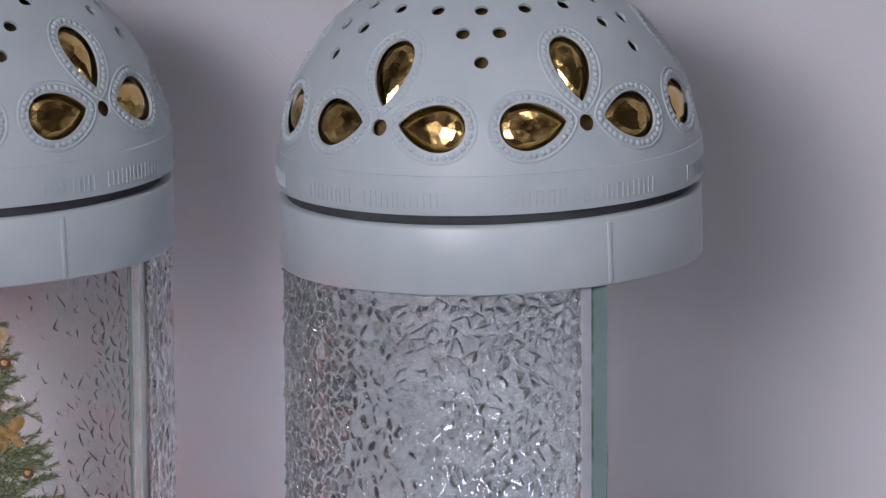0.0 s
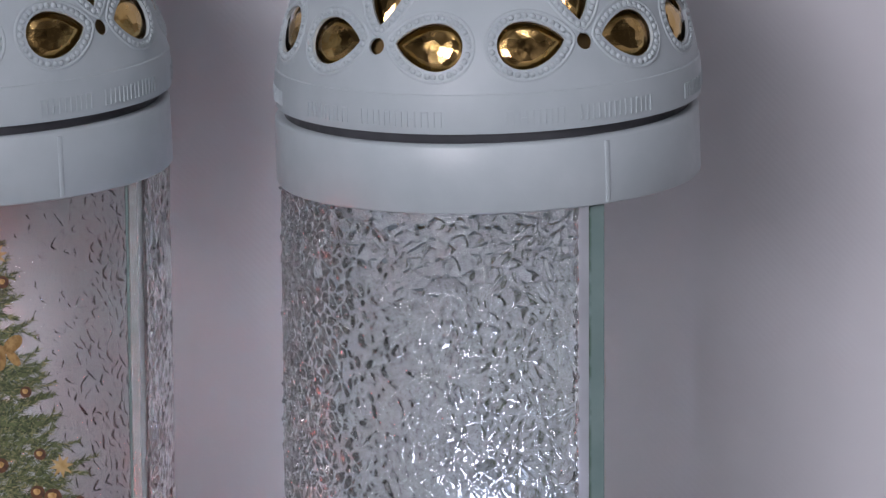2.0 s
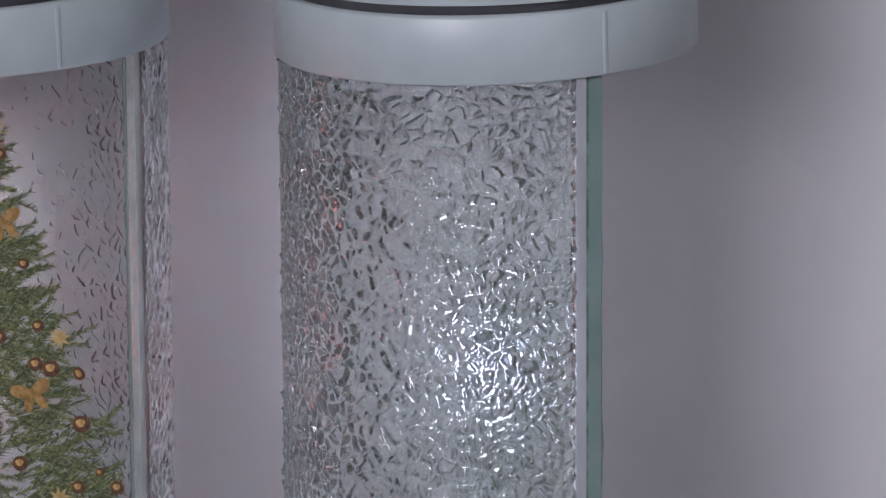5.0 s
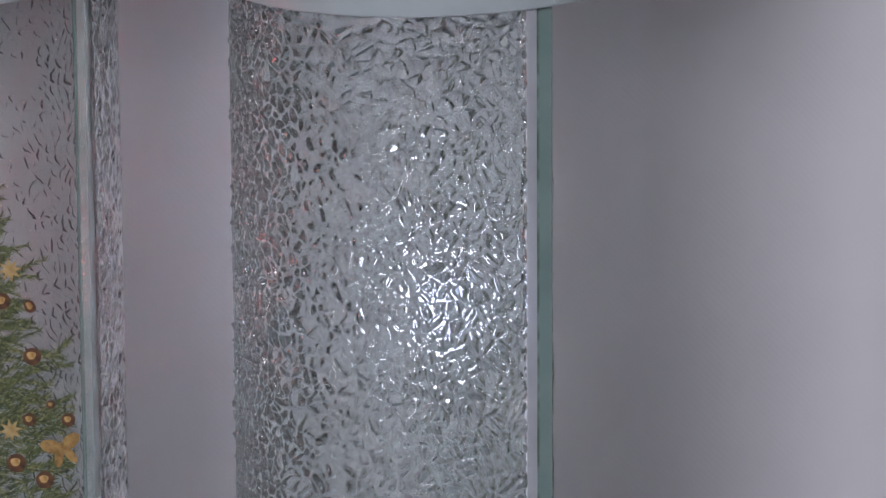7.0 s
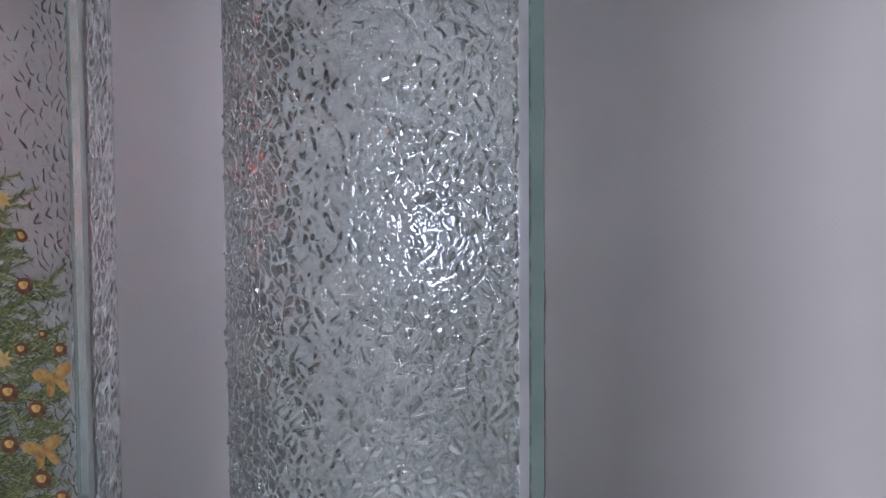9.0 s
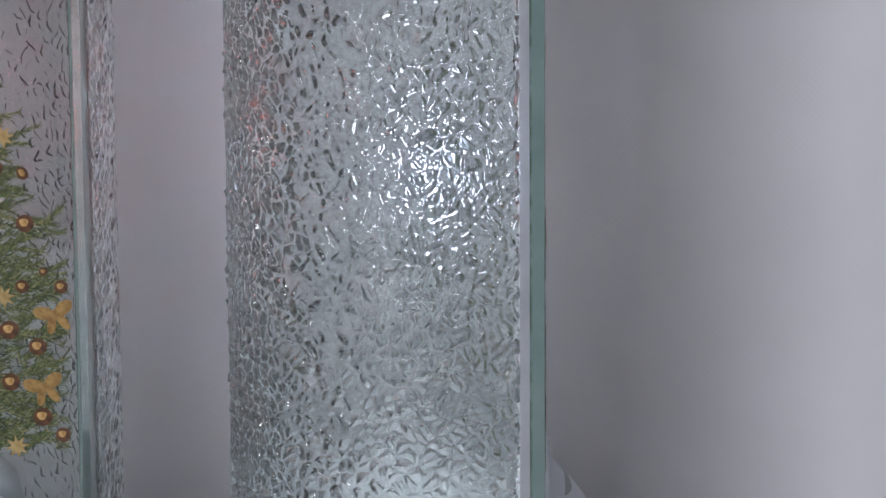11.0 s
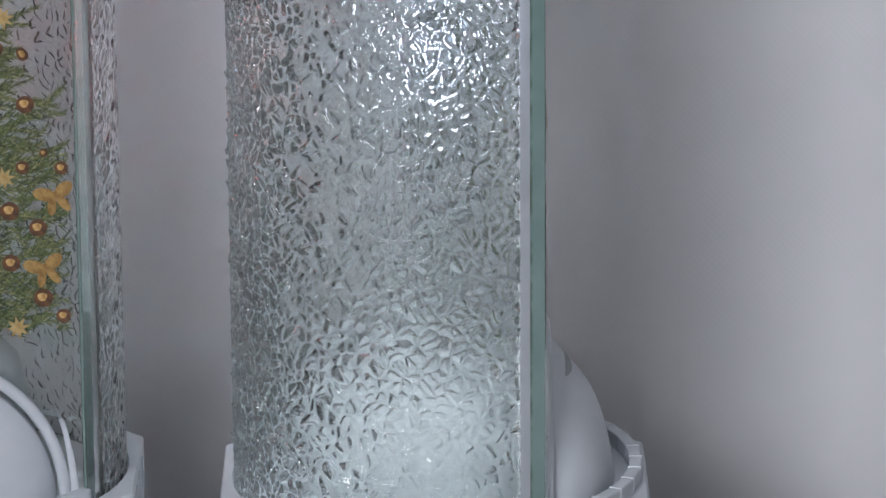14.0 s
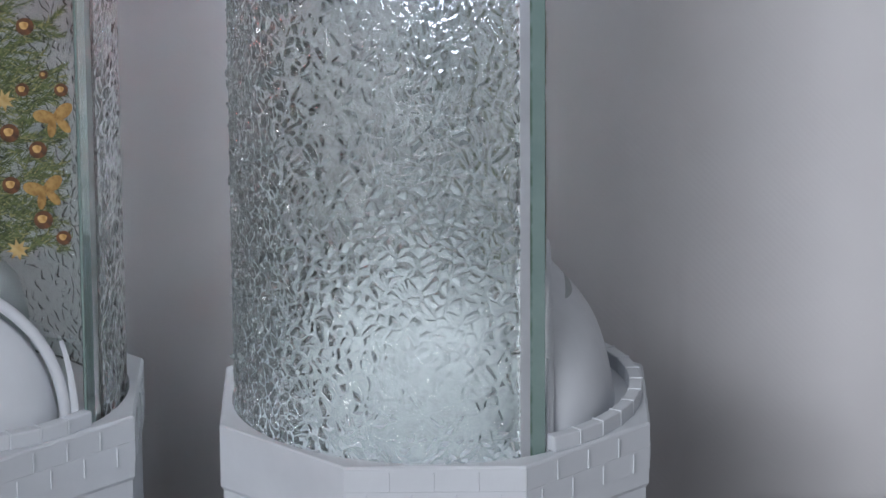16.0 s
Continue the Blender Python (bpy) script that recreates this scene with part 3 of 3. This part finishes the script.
def shell_mesh():
    holes = outlines()
    pts, edges = [], []
    for poly in holes:
        n = len(pts)
        pts += poly
        edges += [(n + i, n + (i + 1) % len(poly)) for i in range(len(poly))]
    lats = [LAT_LOW, -2, 0, 2, 4, 6.55, 6.85] + [8.5 + 1.9 * i for i in range(28)] + [LAT_HIGH]
    cols = 30
    near = [(p, max(q[0] for q in p) + 1, min(q[0] for q in p) - 1, max(q[1] for q in p) + 1, min(q[1] for q in p) - 1) for p in holes]
    for k in range(cols + 1):
        u = U_LOW + (U_HIGH - U_LOW) * k / cols
        for lat in lats:
            border = k in (0, cols) or lat in (LAT_LOW, LAT_HIGH)
            if not border:
                skip = False
                for poly, u1, u0, v1, v0 in near:
                    if u0 < u < u1 and v0 < lat < v1:
                        if inside((u, lat), poly) or min((u - a) ** 2 + (lat - b) ** 2 for a, b in poly) < 0.6:
                            skip = True
                            break
                if skip:
                    continue
            pts.append((u, lat))
    out = delaunay_2d_cdt([Vector(p) for p in pts], edges, [], 0, 1e-6)
    flat, tris = out[0], out[2]
    keep = []
    for t in tris:
        c = sum((flat[i] for i in t), Vector((0, 0))) / 3
        if not any(u0 < c.x < u1 and v0 < c.y < v1 and inside(c, poly) for poly, u1, u0, v1, v0 in near):
            keep.append(tuple(t))
    count = {}
    for t in keep:
        for a, b in ((t[0], t[1]), (t[1], t[2]), (t[2], t[0])):
            count[(min(a, b), max(a, b))] = count.get((min(a, b), max(a, b)), []) + [(a, b)]
    rims = []
    for (a, b), uses in count.items():
        if len(uses) == 1:
            pa, pb = flat[a], flat[b]
            if (abs(pa.x - U_LOW) < 1e-4 and abs(pb.x - U_LOW) < 1e-4) or (abs(pa.x - U_HIGH) < 1e-4 and abs(pb.x - U_HIGH) < 1e-4):
                continue
            if pa.y > LAT_HIGH - 1e-3 and pb.y > LAT_HIGH - 1e-3:
                continue
            rims.append(uses[0])
    verts, faces, table = [], [], {}

    def vert(phi, lat, inner):
        p = dome_point(phi, lat, DOME_T if inner else 0.0)
        key = (round(p.x, 6), round(p.y, 6), round(p.z, 6))
        if key not in table:
            table[key] = len(verts)
            verts.append(p)
        return table[key]

    for k in range(6):
        o = [vert(p.x + 60 * k, p.y, False) for p in flat]
        i = [vert(p.x + 60 * k, p.y, True) for p in flat]
        faces += [(o[a], o[b], o[c]) for a, b, c in keep]
        faces += [(i[c], i[b], i[a]) for a, b, c in keep]
        faces += [(o[b], o[a], i[a], i[b]) for a, b in rims]
    steps = [LAT_HIGH, 66, 70, 74, 78, 82, 86, 88.5]
    for k in range(180):
        a0, a1 = U_LOW + 2 * k, U_LOW + 2 * (k + 1)
        for l0, l1 in zip(steps, steps[1:]):
            for inner in (False, True):
                f = (vert(a0, l0, inner), vert(a1, l0, inner), vert(a1, l1, inner), vert(a0, l1, inner))
                faces.append(f[::-1] if inner else f)
    faces.append([vert(U_LOW + 2 * k, 88.5, False) for k in range(180)])
    faces.append([vert(U_LOW + 2 * k, 88.5, True) for k in range(180)][::-1])
    faces = [f for f in faces if len(set(f)) == len(f)]
    me = mesh_from("shell", verts, faces, LID_PLASTIC)
    return me


def sharpen(me, degrees=35):
    bm = bmesh.new()
    bm.from_mesh(me)
    for e in bm.edges:
        if len(e.link_faces) == 2 and e.calc_face_angle(0) > radians(degrees):
            e.smooth = False
    bm.to_mesh(me)
    bm.free()
    return me


def tangent(phi, lat, inset):
    p = dome_point(phi, lat, inset)
    n = p.normalized()
    east = Vector((math.cos(radians(phi)), math.sin(radians(phi)), 0))
    north = n.cross(east)
    return Matrix(((east.x, north.x, n.x, p.x), (east.y, north.y, n.y, p.y), (east.z, north.z, n.z, p.z), (0, 0, 0, 1)))


def gem_mesh(petal):
    """A foil-backed drop with flat facets: girdle, crown, table."""
    rng = random.Random(int(petal[0] * 10) + 90)
    n = 12
    ring = teardrop(petal[3] - 0.0004, petal[4] - 0.0004, petal[5], n * 2)
    c, s = math.cos(radians(petal[2])), math.sin(radians(petal[2]))
    bm = bmesh.new()

    def row(pts, z, wob):
        return [bm.verts.new((c * a - s * b, s * a + c * b, z + rng.uniform(-wob, wob))) for a, b in pts]
    low = row(ring, -0.0012, 0)
    girdle = row([(a * 0.985, b * 0.985) for a, b in ring], 0.0, 0)
    mid = row([(a * 0.68 - 0.0004, b * 0.68) for a, b in ring[::2]], 0.0016, 0.0001)
    top = row([(a * 0.30 - 0.0006, b * 0.34) for a, b in ring[1::4]], 0.0023, 0.00006)
    for i in range(2 * n):
        j = (i + 1) % (2 * n)
        bm.faces.new((low[i], low[j], girdle[j], girdle[i]))
    for i in range(n):
        j = (i + 1) % n
        bm.faces.new((girdle[2 * i], girdle[2 * i + 1], mid[i]))
        bm.faces.new((girdle[2 * i + 1], girdle[(2 * i + 2) % (2 * n)], mid[j]))
        bm.faces.new((girdle[2 * i + 1], mid[j], mid[i]))
    for i in range(n // 2):
        j = (i + 1) % (n // 2)
        bm.faces.new((mid[2 * i], mid[2 * i + 1], top[i]))
        bm.faces.new((mid[2 * i + 1], mid[(2 * i + 2) % n], top[i]))
        bm.faces.new((mid[(2 * i + 2) % n], top[j], top[i]))
    bm.faces.new(top)
    bm.faces.new(low[::-1])
    return from_bm("gem", bm, GOLD, False)


def border_mesh(petal):
    """Round beads between two fine raised lines, on the lid's surface."""
    bm = bmesh.new()
    ring = teardrop(petal[3] + 0.0036, petal[4] + 0.0036, petal[5] * 0.75, 120)
    total = [0.0]
    for i in range(120):
        (a0, b0), (a1, b1) = ring[i], ring[(i + 1) % 120]
        total.append(total[-1] + math.hypot(a1 - a0, b1 - b0))
    beads = 30
    for k in range(beads):
        d = total[-1] * (k + 0.5) / beads
        i = max(j for j in range(120) if total[j] <= d)
        phi, lat = on_dome(petal, *ring[i])
        bmesh.ops.create_icosphere(bm, subdivisions=2, radius=0.00108, matrix=tangent(phi, lat, 0.00012) @ Matrix.Diagonal((1, 1, 0.75, 1)))
    me_b = bm
    for grow, r in ((0.0070, 0.00036),):
        line = teardrop(petal[3] + grow, petal[4] + grow, petal[5] * 0.65, 72)
        rows = []
        for i in range(72):
            phi, lat = on_dome(petal, *line[i])
            nxt = Vector(line[(i + 1) % 72]) - Vector(line[i - 1])
            nxt.normalize()
            c, s = math.cos(radians(petal[2])), math.sin(radians(petal[2]))
            across = Vector((c * -nxt.y - s * nxt.x, s * -nxt.y + c * nxt.x, 0))
            m = tangent(phi, lat, 0.0)
            rows.append([bm.verts.new(m @ (across * (r * w) + Vector((0, 0, h)))) for w, h in ((-2, -0.0002), (-0.8, r), (0.8, r), (2, -0.0002))])
        for i in range(72):
            p, q = rows[i], rows[(i + 1) % 72]
            for k in range(3):
                bm.faces.new((p[k], q[k], q[k + 1], p[k + 1]))
    return from_bm("beaded_border", bm, LID_PLASTIC)


def relief_bars():
    """The raised lettering on the rim, as upright strokes and cross strokes."""
    rng = random.Random(11)
    bm = bmesh.new()
    phi = 0.0
    for word in (5, 7):
        for k in range(word):
            w = rng.uniform(2.0, 2.8)
            for u, tall in ((0.0, 1.0), (w * 0.72, 1.0)):
                z0 = -0.0022
                m = tangent(phi + u, 0.0, -0.00010)
                verts = bmesh.ops.create_cube(bm, size=1, matrix=m @ Matrix.Translation((0, 0.0004, 0)) @ Matrix.Diagonal((0.00036, 0.0050 * tall, 0.00036, 1)))
            m = tangent(phi + w * 0.36, 0.0, -0.00010)
            bmesh.ops.create_cube(bm, size=1, matrix=m @ Matrix.Translation((0, rng.choice((-0.0018, 0.0003, 0.0026)), 0)) @ Matrix.Diagonal((0.0016, 0.00034, 0.00036, 1)))
            phi += w + 1.0
        phi += 3.2
    return from_bm("relief_lettering", bm, LID_PLASTIC, False)


def lantern_lid(place, yaw, tilt, label):
    lid = tagged(new("lantern_lid"), label, "lantern lid", "lids on the lanterns")
    lid.matrix_world = pose(*place, 0, tilt, 0) @ pose(0, 0, 0.0078, 0, 0, yaw)
    put("shell", once("shell", lambda: sharpen(shell_mesh())), lid, None, "pale grey pierced plastic dome")
    profile = [(0.0655 * math.cos(radians(a)), 0.0655 * math.sin(radians(a))) for a in [2 + 8 * i for i in range(11)] + [89.9]]
    put("liner", once("liner", lambda: lathe("liner", profile, LINER, 96)), lid, None, "dull gold inner liner")
    for k in range(6):
        turn = pose(0, 0, 0, 0, 0, 60 * k)
        for i, p in enumerate(PETALS):
            put("gem", once(("gem", i), lambda: gem_mesh(p)), lid, turn @ tangent(p[0], p[1], 0.0032), "faceted gold mirror drop")
            put("beaded_border", once(("border", i), lambda: border_mesh(p)), lid, turn)
    for k in range(6):
        put("relief_lettering", once("relief", relief_bars), lid, pose(0, 0, 0, 0, 0, 60 * k + 36.6))
    return lid


# ------------------------------------------------------------------ candle inserts
def led_candle(place, light, colour, wide):
    thing = tagged(new("led_candle"), "electric candle insert with a glowing " + colour + " light", "candle", "candles in the lanterns")
    thing.matrix_world = pose(*place)
    outline = [(0.002, 0), (0.050, 0), (0.052, 0.003), (0.051, 0.034), (0.047, 0.046), (0.038, 0.053), (0.012, 0.056), (0.009, 0.058), (0.002, 0.058)]
    put("holder", lathe("holder", [(r * wide, z) for r, z in outline], HOLDER_PLASTIC, 72), thing, None, "milky white plastic holder")
    put("stem", once("stem", lambda: lathe("stem", [(0.0005, 0.057), (0.006, 0.057), (0.006, 0.139), (0.009, 0.143), (0.009, 0.148), (0.0005, 0.148)], HOLDER_PLASTIC, 32)), thing)
    flame = [(0.0002, 0.1475), (0.0014, 0.1485), (0.0020, 0.152), (0.0019, 0.157), (0.0012, 0.163), (0.0006, 0.168), (0.0002, 0.169)]
    put("flame", lathe("flame", flame, light, 24), thing, None, colour + " glowing plastic flame")
    return thing


# ------------------------------------------------------------------ the setting
def slab(name, x0, x1, y0, y1, z0, z1, material, label):
    return tagged(put(name, from_bm(name, box_bm(x0, x1, y0, y1, z0, z1), material, False)), label, kind="structure")


GROUND = -0.75
slab("floor", -2.1, 2.1, -3.3, 0.9, GROUND - 0.1, GROUND, FLOOR, "worn grey floor of the room")
slab("ceiling", -2.1, 2.1, -3.3, 0.9, 2.42, 2.5, CEILING, "plain white painted ceiling")
slab("wall_north", -2.1, 2.1, 0.8, 0.9, GROUND, 2.42, WALL, "plain painted wall behind the display")
slab("wall_south", -2.1, 2.1, -3.3, -3.2, GROUND, 2.42, WALL, "plain painted wall")
slab("wall_west", -2.1, -2.0, -3.2, 0.8, GROUND, 2.42, WALL, "plain painted wall")
slab("wall_east", 2.0, 2.1, -3.2, 0.8, GROUND, 2.42, WALL, "plain painted wall")


def backdrop_mesh():
    nx, nz = 420, 90
    verts, faces = [], []
    for i in range(nx + 1):
        x = -0.8 + 1.7 * i / nx
        for j in range(nz + 1):
            z = -0.5 + 1.7 * j / nz
            fold = 0.003 * math.sin(x * 19 + 0.6) + 0.0016 * math.sin(x * 47 + 1.1 + 0.5 * z) + 0.008 * math.sin(x * 5.0 - 0.4)
            low = 1 / (1 + math.exp((z - 0.045) / 0.012))
            for c in (-0.116, -0.107, 0.078, 0.086):
                fold -= 0.0035 * low * math.exp(-((x - c) / 0.0022) ** 2)
            verts.append((x, BACK + fold + 0.06 * x * x, z))
    for i in range(nx):
        for j in range(nz):
            a = i * (nz + 1) + j
            faces.append((a, a + nz + 1, a + nz + 2, a + 1))
    return mesh_from("backdrop", verts, faces, FABRIC)


BACK = 0.13
fabric = tagged(put("backdrop", backdrop_mesh()), "pale grey softly folded display fabric", kind="structure")
solid = fabric.modifiers.new("thickness", "SOLIDIFY")
solid.thickness = 0.0012

table = tagged(new("display_table"), "white laminate table under the lanterns", "table")
put("tabletop", from_bm("tabletop", box_bm(-0.9, 1.0, -0.75, 0.080, -0.03, 0.0, 0.003), TABLE), table)
for x in (-0.82, 0.92):
    for y in (-0.68, 0.03):
        put("leg", once("leg", lambda: from_bm("leg", box_bm(-0.02, 0.02, -0.02, 0.02, GROUND, -0.03, 0.003), TABLE)), table, pose(x, y, 0))

# ------------------------------------------------------------------ the lanterns
RIGHT, LEFT = (0.0, 0.0, 0.0), (-0.1752, 0.010, 0.0)
lantern(RIGHT, 0, -1.5, -178.0, (CRACKLE, 1.7, 880, 720), "grave lantern with curved crackle glass on a white tower base")
lantern(LEFT, -90, -1.9, -92.0, (BRIGHTER_CRACKLE, 0.6, 640, 540), "grave lantern with a fir tree picture on its flat glass pane")
lantern_lid((RIGHT[0], RIGHT[1], COLLAR_TOP), -31.65, -1.5, "pale grey pierced dome lid set with gold mirror drops")
lantern_lid((LEFT[0], LEFT[1], COLLAR_TOP), -9.0, -1.9, "pale grey pierced dome lid set with gold mirror drops")
led_candle((0.0, 0.0, BASE_TOP - 0.007), WHITE_LED, "cold white", 1.0)
led_candle((LEFT[0], LEFT[1], BASE_TOP - 0.007), RED_LED, "red", 0.7)
